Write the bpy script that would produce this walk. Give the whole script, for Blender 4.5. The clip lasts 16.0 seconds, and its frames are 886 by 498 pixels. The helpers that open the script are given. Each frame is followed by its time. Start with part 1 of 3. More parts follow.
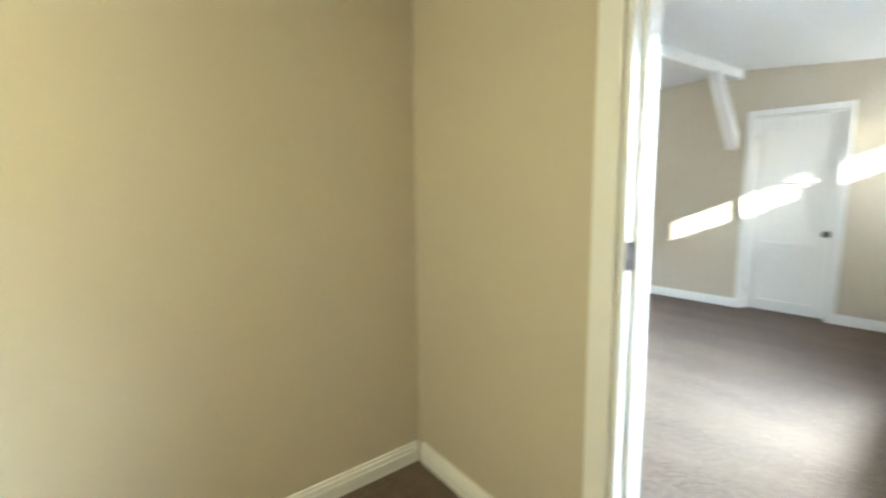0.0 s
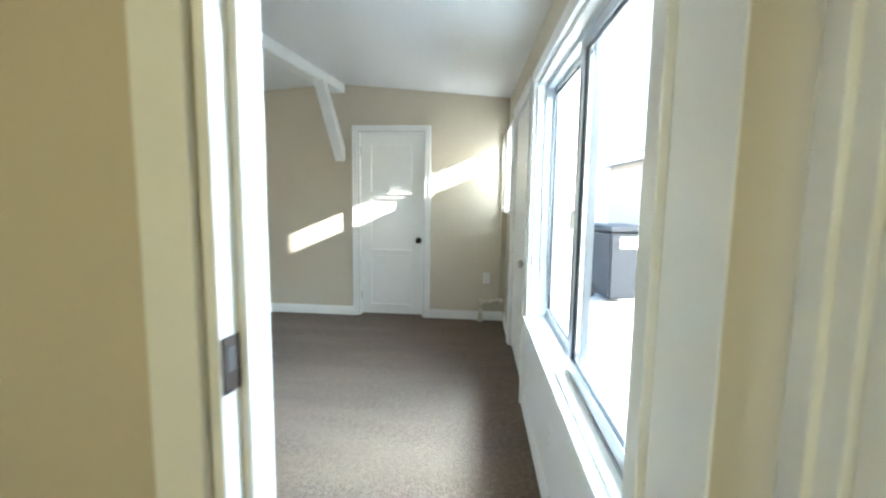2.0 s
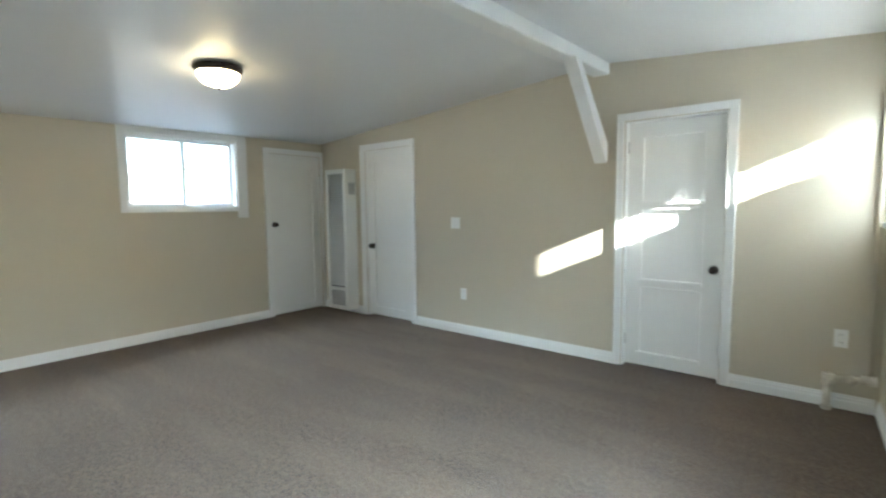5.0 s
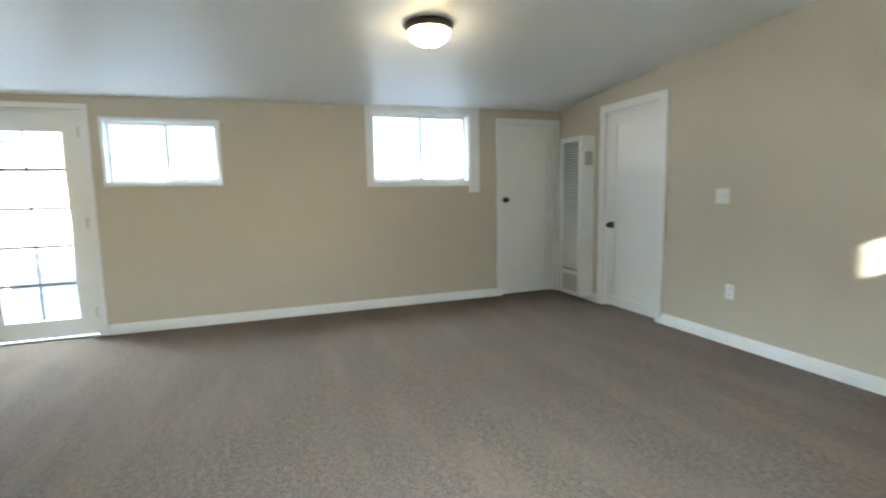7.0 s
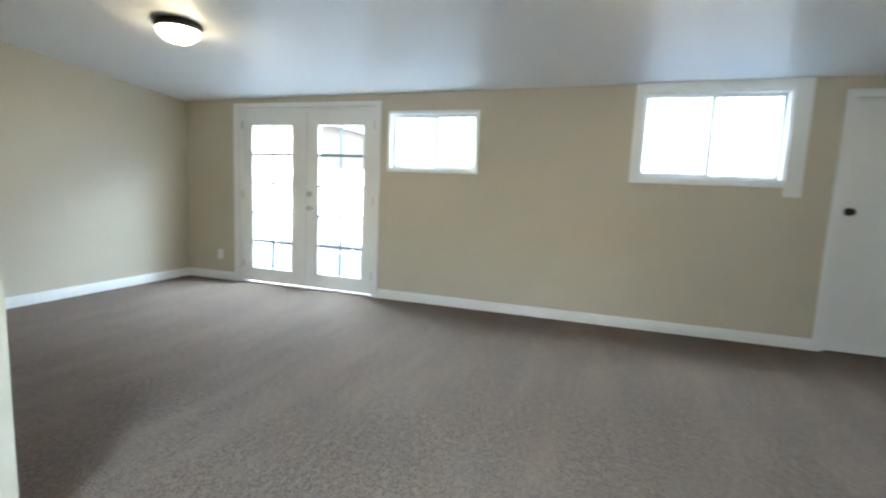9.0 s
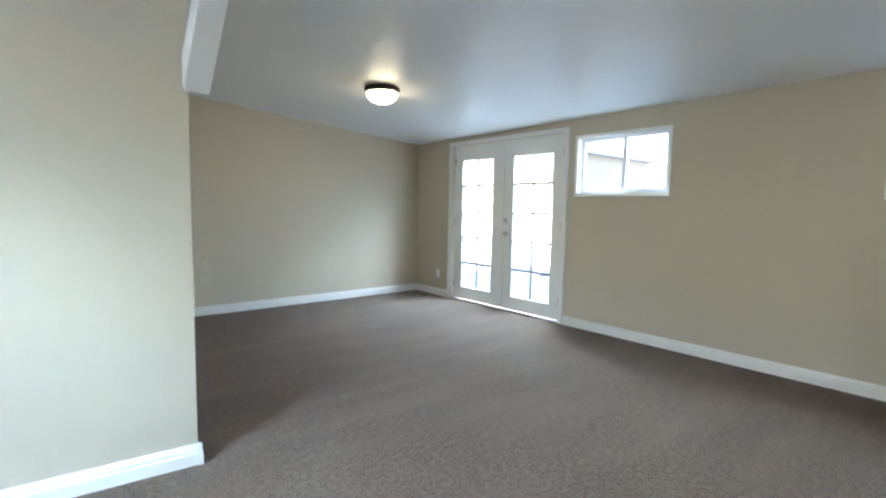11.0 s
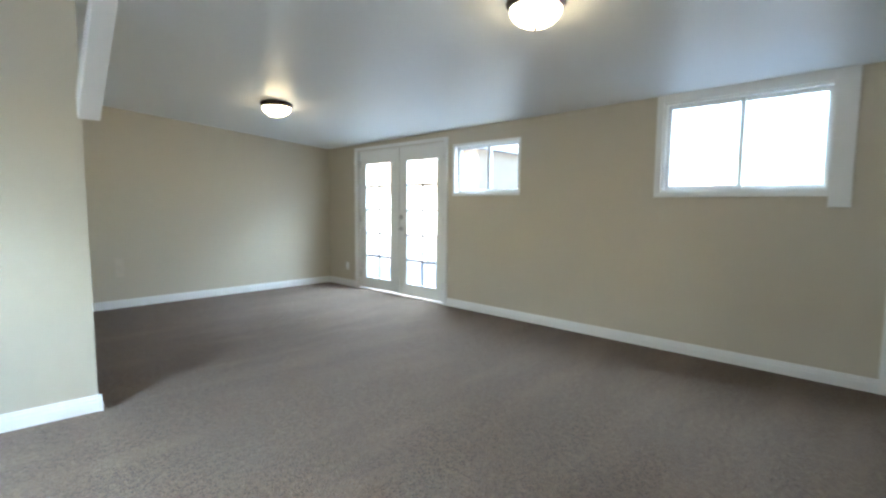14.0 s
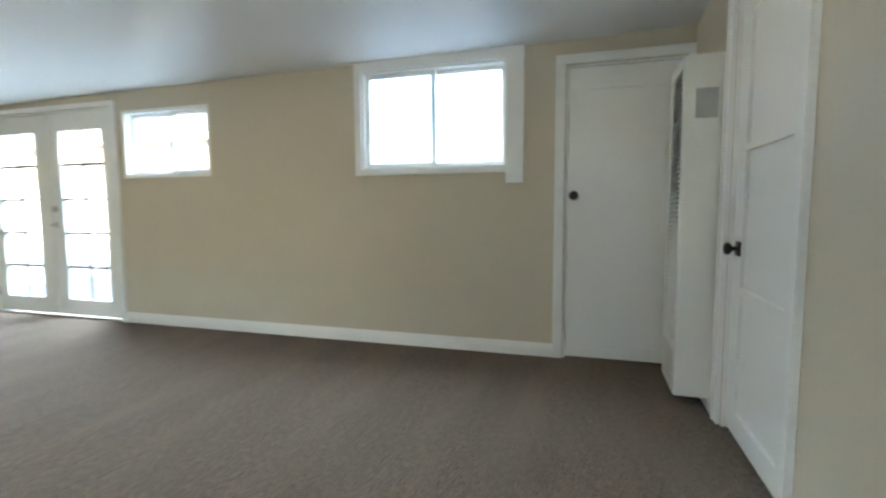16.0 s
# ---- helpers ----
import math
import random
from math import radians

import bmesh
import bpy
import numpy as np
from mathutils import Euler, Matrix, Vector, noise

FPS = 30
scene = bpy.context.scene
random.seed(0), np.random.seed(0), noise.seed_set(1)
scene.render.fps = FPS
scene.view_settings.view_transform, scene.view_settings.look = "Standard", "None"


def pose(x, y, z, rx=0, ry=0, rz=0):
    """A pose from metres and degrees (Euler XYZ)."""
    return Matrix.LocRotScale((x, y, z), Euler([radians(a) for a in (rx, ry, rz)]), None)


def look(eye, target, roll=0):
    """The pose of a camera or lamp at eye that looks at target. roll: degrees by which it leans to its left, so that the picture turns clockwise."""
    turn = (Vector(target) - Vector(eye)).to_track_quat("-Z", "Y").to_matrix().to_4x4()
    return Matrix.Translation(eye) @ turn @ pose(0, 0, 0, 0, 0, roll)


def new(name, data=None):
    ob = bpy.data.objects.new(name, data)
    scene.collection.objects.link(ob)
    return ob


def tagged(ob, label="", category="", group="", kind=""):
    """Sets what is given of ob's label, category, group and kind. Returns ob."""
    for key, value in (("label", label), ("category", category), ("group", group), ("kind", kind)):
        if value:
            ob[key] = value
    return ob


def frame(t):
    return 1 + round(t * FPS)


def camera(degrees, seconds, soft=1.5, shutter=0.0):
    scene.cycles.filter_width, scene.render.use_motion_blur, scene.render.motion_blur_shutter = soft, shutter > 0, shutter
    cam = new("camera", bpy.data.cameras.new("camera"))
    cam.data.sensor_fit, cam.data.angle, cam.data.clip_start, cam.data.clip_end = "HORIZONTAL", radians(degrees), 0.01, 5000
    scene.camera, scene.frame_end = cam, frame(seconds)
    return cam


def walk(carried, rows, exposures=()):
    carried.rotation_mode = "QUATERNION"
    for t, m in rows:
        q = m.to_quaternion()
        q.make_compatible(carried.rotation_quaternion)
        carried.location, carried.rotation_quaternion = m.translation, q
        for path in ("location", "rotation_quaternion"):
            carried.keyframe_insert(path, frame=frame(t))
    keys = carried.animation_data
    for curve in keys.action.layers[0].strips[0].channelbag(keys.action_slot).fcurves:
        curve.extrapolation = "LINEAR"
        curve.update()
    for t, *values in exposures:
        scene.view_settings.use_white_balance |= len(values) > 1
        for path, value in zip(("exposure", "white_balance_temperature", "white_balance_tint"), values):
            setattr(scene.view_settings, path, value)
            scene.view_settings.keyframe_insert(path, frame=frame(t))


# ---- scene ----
cam = camera(86.3, 16.0, 2.3, 0.5)
PATH = [
    (0, (5.669, -5.603, 1.322), (4.155, -4.324, 1.057), -0.5),
    (0.5, (5.485, -5.435, 1.318), (4.5, -3.713, 1.066), 0.8),
    (1, (5.383, -5.408, 1.342), (4.905, -3.481, 1.113), 0.5),
    (1.5, (5.367, -5.277, 1.344), (5.127, -3.306, 1.109), 0.3),
    (2, (5.372, -4.986, 1.368), (5.178, -3.01, 1.125), 0.8),
    (2.5, (5.375, -4.74, 1.345), (5.129, -2.768, 1.12), 1.6),
    (3, (5.321, -4.472, 1.374), (4.91, -2.529, 1.14), 1.7),
    (3.5, (5.345, -4.227, 1.35), (4.669, -2.356, 1.147), 0.4),
    (4, (5.326, -4.099, 1.378), (4.442, -2.316, 1.177), -0.2),
    (6.5, (5.064, -3.474, 1.204), (3.306, -2.537, 1.017), -0.9),
    (7, (4.963, -3.308, 1.217), (3.096, -2.631, 0.984), -1.1),
    (7.5, (4.902, -3.266, 1.21), (2.967, -2.82, 0.973), 0.5),
    (8, (4.867, -3.129, 1.229), (2.888, -2.969, 0.986), 1.7),
    (8.5, (4.719, -2.712, 1.221), (2.749, -2.972, 0.993), 2.1),
    (9, (4.49, -2.564, 1.151), (2.602, -3.178, 0.91), 2.5),
    (9.5, (4.352, -2.481, 1.189), (2.617, -3.439, 0.922), 1.5),
    (10, (4.25, -2.257, 1.194), (2.709, -3.513, 0.98), 2.0),
    (12.5, (4.077, -1.32, 1.2), (2.904, -2.929, 1.024), -0.4),
    (13, (4.076, -1.138, 1.182), (2.853, -2.711, 1.008), -0.5),
    (13.5, (4.083, -0.96, 1.227), (2.781, -2.468, 1.044), -0.2),
    (14, (4.186, -0.852, 1.207), (2.74, -2.221, 1.028), 0.5),
    (14.5, (4.329, -0.897, 1.209), (2.698, -2.037, 1.008), 0.1),
    (15, (4.137, -0.861, 1.191), (2.378, -1.784, 0.957), 0.9),
    (15.5, (3.776, -0.669, 1.04), (1.937, -1.433, 0.856), 0.7),
    (16, (3.345, -0.646, 1.049), (1.436, -1.216, 0.877), -0.3),
]
walk(cam, [(t, look(eye, target, roll)) for t, eye, target, roll in PATH], [(0, 4.15, 5950, 7), (1.0, 3.85, 6000, 7), (1.6, 3.6, 6000, 6), (2.5, 3.6, 5700, 3), (3.5, 3.55, 5700, 3), (7.0, 3.75, 5950, 5), (10.0, 3.7, 5600, 6), (12.5, 3.45, 5550, 7), (16, 3.65, 5900, 4)])

# ---- world, sun, window light ----
world = bpy.data.worlds.new("world")
scene.world = world
world.use_nodes = True
wn = world.node_tree
sky = wn.nodes.new("ShaderNodeTexSky")
sky.sky_type, sky.sun_disc = "NISHITA", False
SUN = Vector((-4.0, 1.0, -1.68)).normalized()
sky.sun_elevation = math.asin(-SUN.z)
sky.sun_rotation = math.atan2(-SUN.x, -SUN.y)
wn.links.new(sky.outputs[0], wn.nodes["Background"].inputs[0])
wn.nodes["Background"].inputs[1].default_value = 0.11
sun = new("sun", bpy.data.lights.new("sun", "SUN"))
sun.data.energy, sun.data.angle, sun.data.color = 4.0, radians(0.6), (1.0, 0.95, 0.87)
sun.matrix_world = Matrix.Translation((12, -3, 8)) @ SUN.to_track_quat("-Z", "Y").to_matrix().to_4x4()


def window_light(name, at, facing, width, height, watts, color):
    data = bpy.data.lights.new(name, "AREA")
    data.shape, data.size, data.size_y, data.energy, data.color = "RECTANGLE", width, height, watts, color
    ob = new(name, data)
    ob.matrix_world = look(at, Vector(at) + Vector(facing))
    return ob


COOL = (0.76, 0.90, 1.0)
window_light("sky_light_big_window", (6.4, -2.7, 2.55), (-0.80, 0.42, -0.43), 1.8, 0.9, 60, COOL)
window_light("sky_light_french_door", (-0.75, -5.65, 2.6), (0.74, -0.12, -0.64), 1.7, 0.9, 36, COOL)
window_light("sky_light_slider_small", (-0.7, -4.17, 2.6), (0.7, 0, -0.7), 0.9, 0.7, 5, COOL)
window_light("sky_light_slider_large", (-0.7, -1.73, 2.65), (0.7, 0, -0.7), 1.05, 0.7, 6, COOL)
# Fill for the hall, behind an added opening that is never in view.
window_light("sky_light_added_opening", (4.95, -7.5, 1.5), (0, 1, -0.1), 0.9, 0.9, 0.7, COOL)


# ---- materials ----
def mat(name, color, rough=0.6, metal=0.0, grain=0.0, scale=60.0, bump=0.0, blotch=0.0, blotch_scale=1.6, tint=None, spec=0.5):
    m = bpy.data.materials.new(name)
    m.use_nodes = True
    nt = m.node_tree
    b = nt.nodes["Principled BSDF"]
    b.inputs["Roughness"].default_value = rough
    b.inputs["Metallic"].default_value = metal
    b.inputs["Specular IOR Level"].default_value = spec
    b.inputs["Base Color"].default_value = (*color, 1)
    tc = nt.nodes.new("ShaderNodeTexCoord")
    if grain or blotch:
        fine = nt.nodes.new("ShaderNodeTexNoise")
        fine.inputs["Scale"].default_value = scale
        fine.inputs["Detail"].default_value = 4
        wide = nt.nodes.new("ShaderNodeTexNoise")
        wide.inputs["Scale"].default_value = blotch_scale
        wide.inputs["Detail"].default_value = 3
        nt.links.new(tc.outputs["Object"], fine.inputs[0])
        nt.links.new(tc.outputs["Object"], wide.inputs[0])
        dark = tint or [c * 0.7 for c in color]
        mix1 = nt.nodes.new("ShaderNodeMix")
        mix1.data_type = "RGBA"
        mix1.inputs[6].default_value = (*[min(1, c * (1 + grain)) for c in color], 1)
        mix1.inputs[7].default_value = (*[c * (1 - grain) for c in color], 1)
        nt.links.new(fine.outputs[0], mix1.inputs[0])
        ramp = nt.nodes.new("ShaderNodeMapRange")
        ramp.inputs[1].default_value, ramp.inputs[2].default_value = 0.4, 0.75
        ramp.inputs[3].default_value, ramp.inputs[4].default_value = 0.0, blotch
        nt.links.new(wide.outputs[0], ramp.inputs[0])
        mix2 = nt.nodes.new("ShaderNodeMix")
        mix2.data_type = "RGBA"
        mix2.inputs[7].default_value = (*dark, 1)
        nt.links.new(ramp.outputs[0], mix2.inputs[0])
        nt.links.new(mix1.outputs[2], mix2.inputs[6])
        nt.links.new(mix2.outputs[2], b.inputs["Base Color"])
        if bump:
            bp = nt.nodes.new("ShaderNodeBump")
            bp.inputs["Strength"].default_value = bump
            bp.inputs["Distance"].default_value = 0.004
            nt.links.new(fine.outputs[0], bp.inputs["Height"])
            nt.links.new(bp.outputs[0], b.inputs["Normal"])
    return m


WALL = mat("beige wall paint", (0.545, 0.490, 0.378), 0.5, grain=0.02, scale=90, bump=0.08, blotch=0.10, tint=(0.505, 0.452, 0.345))
PATCH = mat("lighter touch-up paint", (0.60, 0.54, 0.43), 0.5, grain=0.03, scale=50, blotch=0.3, blotch_scale=12)
CEIL = mat("white ceiling paint", (0.78, 0.79, 0.79), 0.42, grain=0.01, scale=30, bump=0.10, blotch=0.10, blotch_scale=1.1, tint=(0.70, 0.71, 0.72))
TRIM = mat("white gloss trim paint", (0.80, 0.80, 0.78), 0.32, grain=0.01, scale=40, bump=0.04, blotch=0.12, blotch_scale=4, tint=(0.74, 0.735, 0.70))
DOOR = mat("white satin door paint", (0.79, 0.79, 0.76), 0.36, grain=0.012, scale=25, bump=0.05, blotch=0.12, blotch_scale=3, tint=(0.73, 0.72, 0.68))
GLOSS_DOOR = mat("white gloss door enamel", (0.80, 0.80, 0.77), 0.30, grain=0.01, scale=25, blotch=0.10, blotch_scale=3, tint=(0.75, 0.74, 0.70), spec=0.8)
HEATER = mat("cream enamelled steel", (0.76, 0.76, 0.72), 0.35, grain=0.01, scale=30, blotch=0.1, tint=(0.68, 0.67, 0.62))
GREY = mat("grey label plate", (0.42, 0.43, 0.42), 0.5, grain=0.05)
# Near-black that paints the shade inside the heater and behind the house pane.
DARK = mat("near-black for unlit insides", (0.06, 0.06, 0.06), 0.8)
BRONZE = mat("oil rubbed bronze", (0.045, 0.035, 0.03), 0.35, metal=0.7, grain=0.2, scale=80)
STEEL = mat("satin nickel", (0.55, 0.54, 0.52), 0.3, metal=1.0, grain=0.05)
ALU = mat("mill aluminium window frame", (0.55, 0.57, 0.60), 0.38, metal=0.85, grain=0.06, scale=40, blotch=0.2, blotch_scale=8)
VINYL = mat("white vinyl window frame", (0.80, 0.81, 0.82), 0.35, grain=0.01)
MUNTIN = mat("grey muntin bars", (0.22, 0.225, 0.23), 0.45, grain=0.03)
PLATE = mat("white plastic plate", (0.82, 0.82, 0.80), 0.3)
# Socket slots and latch hole are dark boxes; the colour gives the holes' shade.
SLOT = mat("dark colour for shaded holes", (0.10, 0.10, 0.10), 0.6)
PIPE = mat("painted cast pipe", (0.66, 0.62, 0.52), 0.5, grain=0.12, scale=50, bump=0.2, blotch=0.8, blotch_scale=14, tint=(0.30, 0.23, 0.15))
CONCRETE = mat("pale concrete", (0.42, 0.41, 0.40), 0.85, grain=0.12, scale=25, bump=0.3, blotch=0.4, blotch_scale=0.7, tint=(0.33, 0.32, 0.31))
STUCCO = mat("beige stucco", (0.45, 0.37, 0.29), 0.9, grain=0.05, scale=60, bump=0.5, blotch=0.2)
WHITESTUCCO = mat("white stucco", (0.75, 0.75, 0.73), 0.9, grain=0.05, scale=60, bump=0.5, blotch=0.2, tint=(0.62, 0.62, 0.6))
ROOF = mat("pale grey shingles", (0.34, 0.32, 0.31), 0.9, grain=0.2, scale=12, bump=0.4, blotch=0.3)
FOLIAGE = mat("green foliage", (0.07, 0.12, 0.045), 0.7, grain=0.4, scale=6, blotch=0.5, tint=(0.03, 0.06, 0.02))
BARK = mat("brown bark", (0.14, 0.10, 0.07), 0.9, grain=0.3, scale=20, bump=0.5)
BIN = mat("dark grey bin plastic", (0.025, 0.028, 0.033), 0.8, grain=0.1, blotch=0.3, spec=0.2)
CABLE = mat("black cable", (0.03, 0.03, 0.03), 0.7)
RAIL = mat("grey weathered rail", (0.35, 0.36, 0.38), 0.7, grain=0.1, scale=15, blotch=0.3)


def carpet_material():
    m = bpy.data.materials.new("taupe cut pile carpet")
    m.use_nodes = True
    nt = m.node_tree
    b = nt.nodes["Principled BSDF"]
    b.inputs["Roughness"].default_value = 0.95
    b.inputs["Specular IOR Level"].default_value = 0.15
    b.inputs["Sheen Weight"].default_value = 0.12
    b.inputs["Sheen Roughness"].default_value = 0.6
    tc = nt.nodes.new("ShaderNodeTexCoord")

    def noise_node(scale, detail):
        n = nt.nodes.new("ShaderNodeTexNoise")
        n.inputs["Scale"].default_value, n.inputs["Detail"].default_value = scale, detail
        nt.links.new(tc.outputs["Object"], n.inputs[0])
        return n
    tuft, clump, wide = noise_node(95, 5), noise_node(34, 5), noise_node(2.3, 4)
    stretch = nt.nodes.new("ShaderNodeMapping")
    stretch.inputs["Rotation"].default_value = (0, 0, radians(28))
    stretch.inputs["Scale"].default_value = (0.7, 3.6, 1)
    nt.links.new(tc.outputs["Object"], stretch.inputs[0])
    swath = nt.nodes.new("ShaderNodeTexNoise")
    swath.inputs["Scale"].default_value, swath.inputs["Detail"].default_value = 1.0, 2
    nt.links.new(stretch.outputs[0], swath.inputs[0])

    def mixed(a, bb, fac, lo, hi, top):
        rng = nt.nodes.new("ShaderNodeMapRange")
        rng.inputs[1].default_value, rng.inputs[2].default_value, rng.inputs[4].default_value = lo, hi, top
        nt.links.new(fac.outputs[0], rng.inputs[0])
        mx = nt.nodes.new("ShaderNodeMix")
        mx.data_type = "RGBA"
        nt.links.new(rng.outputs[0], mx.inputs[0])
        if isinstance(a, tuple):
            mx.inputs[6].default_value = (*a, 1)
        else:
            nt.links.new(a.outputs[2], mx.inputs[6])
        mx.inputs[7].default_value = (*bb, 1)
        return mx
    c = mixed((0.174, 0.122, 0.082), (0.052, 0.035, 0.023), tuft, 0.38, 0.62, 1.0)
    c = mixed(c, (0.210, 0.148, 0.100), clump, 0.46, 0.64, 0.55)
    c = mixed(c, (0.115, 0.083, 0.060), wide, 0.45, 0.75, 0.4)
    c = mixed(c, (0.198, 0.141, 0.098), swath, 0.46, 0.62, 0.32)
    nt.links.new(c.outputs[2], b.inputs["Base Color"])
    bp = nt.nodes.new("ShaderNodeBump")
    bp.inputs["Strength"].default_value, bp.inputs["Distance"].default_value = 0.9, 0.008
    add = nt.nodes.new("ShaderNodeMath")
    nt.links.new(tuft.outputs[0], add.inputs[0])
    nt.links.new(tuft.outputs[0], add.inputs[1])
    nt.links.new(add.outputs[0], bp.inputs["Height"])
    nt.links.new(bp.outputs[0], b.inputs["Normal"])
    return m


CARPET = carpet_material()


def glass_material(name, rough, color):
    m = bpy.data.materials.new(name)
    m.use_nodes = True
    nt = m.node_tree
    b = nt.nodes["Principled BSDF"]
    b.inputs["Base Color"].default_value = (*color, 1)
    b.inputs["Roughness"].default_value = rough
    b.inputs["Transmission Weight"].default_value = 1.0
    b.inputs["IOR"].default_value = 1.02 if rough < 0.1 else 1.2
    return m


GLASS = glass_material("clear window glass", 0.0, (1, 1, 1))


def frosted_material():
    """Sandblasted glass: it scatters most of the light that passes."""
    m = bpy.data.materials.new("frosted glass")
    m.use_nodes = True
    nt = m.node_tree
    b = nt.nodes["Principled BSDF"]
    b.inputs["Base Color"].default_value = (0.86, 0.89, 0.92, 1)
    b.inputs["Roughness"].default_value = 0.4
    scatter = nt.nodes.new("ShaderNodeBsdfTranslucent")
    scatter.inputs[0].default_value = (0.88, 0.92, 0.96, 1)
    both = nt.nodes.new("ShaderNodeMixShader")
    both.inputs[0].default_value = 0.82
    nt.links.new(b.outputs[0], both.inputs[1])
    nt.links.new(scatter.outputs[0], both.inputs[2])
    nt.links.new(both.outputs[0], nt.nodes["Material Output"].inputs[0])
    return m


FROST = frosted_material()


def glow_material(name, color, strength):
    m = bpy.data.materials.new(name)
    m.use_nodes = True
    b = m.node_tree.nodes["Principled BSDF"]
    b.inputs["Base Color"].default_value = (0.9, 0.88, 0.82, 1)
    b.inputs["Roughness"].default_value = 0.35
    b.inputs["Emission Color"].default_value = (*color, 1)
    b.inputs["Emission Strength"].default_value = strength
    return m


SHADE = glow_material("lit frosted lamp glass", (1.0, 0.76, 0.42), 2.7)
# Glow of the added hall lamp, raised to brighten and warm the hall.
SHADE_HALL = glow_material("warm glow of added hall lamp", (1.0, 0.87, 0.46), 9.5)


# ---- mesh helpers ----
def box(bm, x0, x1, y0, y1, z0, z1, bevel=0.0):
    v = [bm.verts.new((x, y, z)) for x in (x0, x1) for y in (y0, y1) for z in (z0, z1)]
    f = [bm.faces.new([v[i] for i in q]) for q in ((0, 1, 3, 2), (4, 6, 7, 5), (0, 4, 5, 1), (2, 3, 7, 6), (0, 2, 6, 4), (1, 5, 7, 3))]
    if bevel:
        edges = list({e for face in f for e in face.edges})
        bmesh.ops.bevel(bm, geom=edges, offset=bevel, segments=2, affect="EDGES", profile=0.6)


def boxes(*args, bevel=0.0):
    bm = bmesh.new()
    for a in args:
        box(bm, *a, bevel=bevel)
    return bm


def tube(bm, a, b, r, seg=16, r2=None):
    a, b = Vector(a), Vector(b)
    m = Matrix.Translation((a + b) / 2) @ (b - a).to_track_quat("Z", "Y").to_matrix().to_4x4()
    bmesh.ops.create_cone(bm, cap_ends=True, segments=seg, radius1=r, radius2=r if r2 is None else r2, depth=(b - a).length, matrix=m)


def lathe(bm, profile, axis=Matrix.Identity(4), seg=28):
    rings = []
    for r, z in profile:
        rings.append([bm.verts.new(axis @ Vector((r * math.cos(2 * math.pi * i / seg), r * math.sin(2 * math.pi * i / seg), z))) for i in range(seg)])
    for p, q in zip(rings, rings[1:]):
        for i in range(seg):
            bm.faces.new((p[i], p[(i + 1) % seg], q[(i + 1) % seg], q[i]))
    bm.faces.new(rings[0][::-1])
    bm.faces.new(rings[-1])


def mesh_of(name, bm, material, smooth=False):
    bmesh.ops.recalc_face_normals(bm, faces=bm.faces)
    me = bpy.data.meshes.new(name)
    bm.to_mesh(me)
    bm.free()
    me.materials.append(material)
    if smooth:
        for p in me.polygons:
            p.use_smooth = True
    return me


def part(name, bm, material, parent=None, label="", smooth=False):
    ob = new(name, mesh_of(name, bm, material, smooth))
    ob.parent = parent
    return tagged(ob, label)


def thing(name, m, label, category, group="", kind=""):
    ob = new(name)
    ob.matrix_world = m
    return tagged(ob, label, category, group, kind)


def solid(name, bm, material, label, category, m=None, kind="", smooth=False):
    ob = part(name, bm, material, None, label, smooth)
    if m is not None:
        ob.matrix_world = m
    return tagged(ob, "", category, "", kind)


# ---- plan ----
# Frames of reference: along each wall u runs to the viewer's right as the wall is faced from the room, v comes out into the room.
WEST = Matrix(((0, 1, 0, 0), (1, 0, 0, 0), (0, 0, 1, 0), (0, 0, 0, 1)))       # u = y, v = x
NORTH = Matrix(((1, 0, 0, 0), (0, -1, 0, 0), (0, 0, 1, 0), (0, 0, 0, 1)))     # u = x, v = -y
EAST = pose(5.55, 0, 0, 0, 0, 2.0) @ Matrix(((0, -1, 0, 0), (-1, 0, 0, 0), (0, 0, 1, 0), (0, 0, 0, 1)))  # u = distance from the corner
STUB = pose(3.625, -4.15, 0, 0, 0, -5.5)
SOUTH_Y = -7.29


def ceiling_z(x, y):
    if x < 3.75:
        return 2.14 + 0.012 * (y + 2) + (0.297 - 0.004 * (y + 2) * -1) * x / 3.75
    return ceiling_z(3.7499, y) - (x - 3.75) * 0.085


def wall_with_holes(name, frame_m, u0, u1, z1, thick, holes, label):
    """A wall from u0 to u1, its face at v = 0 and its body behind it, with rectangular holes (u0, u1, z0, z1)."""
    us = sorted({u0, u1, *[h[0] for h in holes], *[h[1] for h in holes]})
    bm = bmesh.new()
    for a, b in zip(us, us[1:]):
        spans, low = [], 0.0
        for h in sorted((h for h in holes if h[0] <= a and h[1] >= b), key=lambda q: q[2]):
            if h[2] > low:
                spans.append((low, h[2]))
            low = h[3]
        spans.append((low, z1))
        for s0, s1 in spans:
            box(bm, a, b, -thick, 0, s0, s1)
    bmesh.ops.remove_doubles(bm, verts=bm.verts, dist=0.0001)
    seen = {}
    for f in bm.faces:
        seen.setdefault(tuple(sorted(v.index for v in f.verts)), []).append(f)
    ob = solid(name, bm, WALL, label, "wall", frame_m, "structure")
    return ob


FD = (-6.52, -4.80, 0.0, 1.985)
W1 = (-4.655, -3.72, 1.355, 1.925)
W2 = (-2.285, -1.18, 1.345, 2.075)
CL = (-0.775, -0.045, 0.0, 1.99)
DA = (0.86, 1.605, 0.0, 2.005)
DB = (3.965, 4.675, 0.0, 1.98)
SW = (0.07, 0.66, 1.20, 1.955)
DE = (0.83, 1.93, 0.0, 1.985)
BW = (2.17, 4.01, 0.615, 1.99)

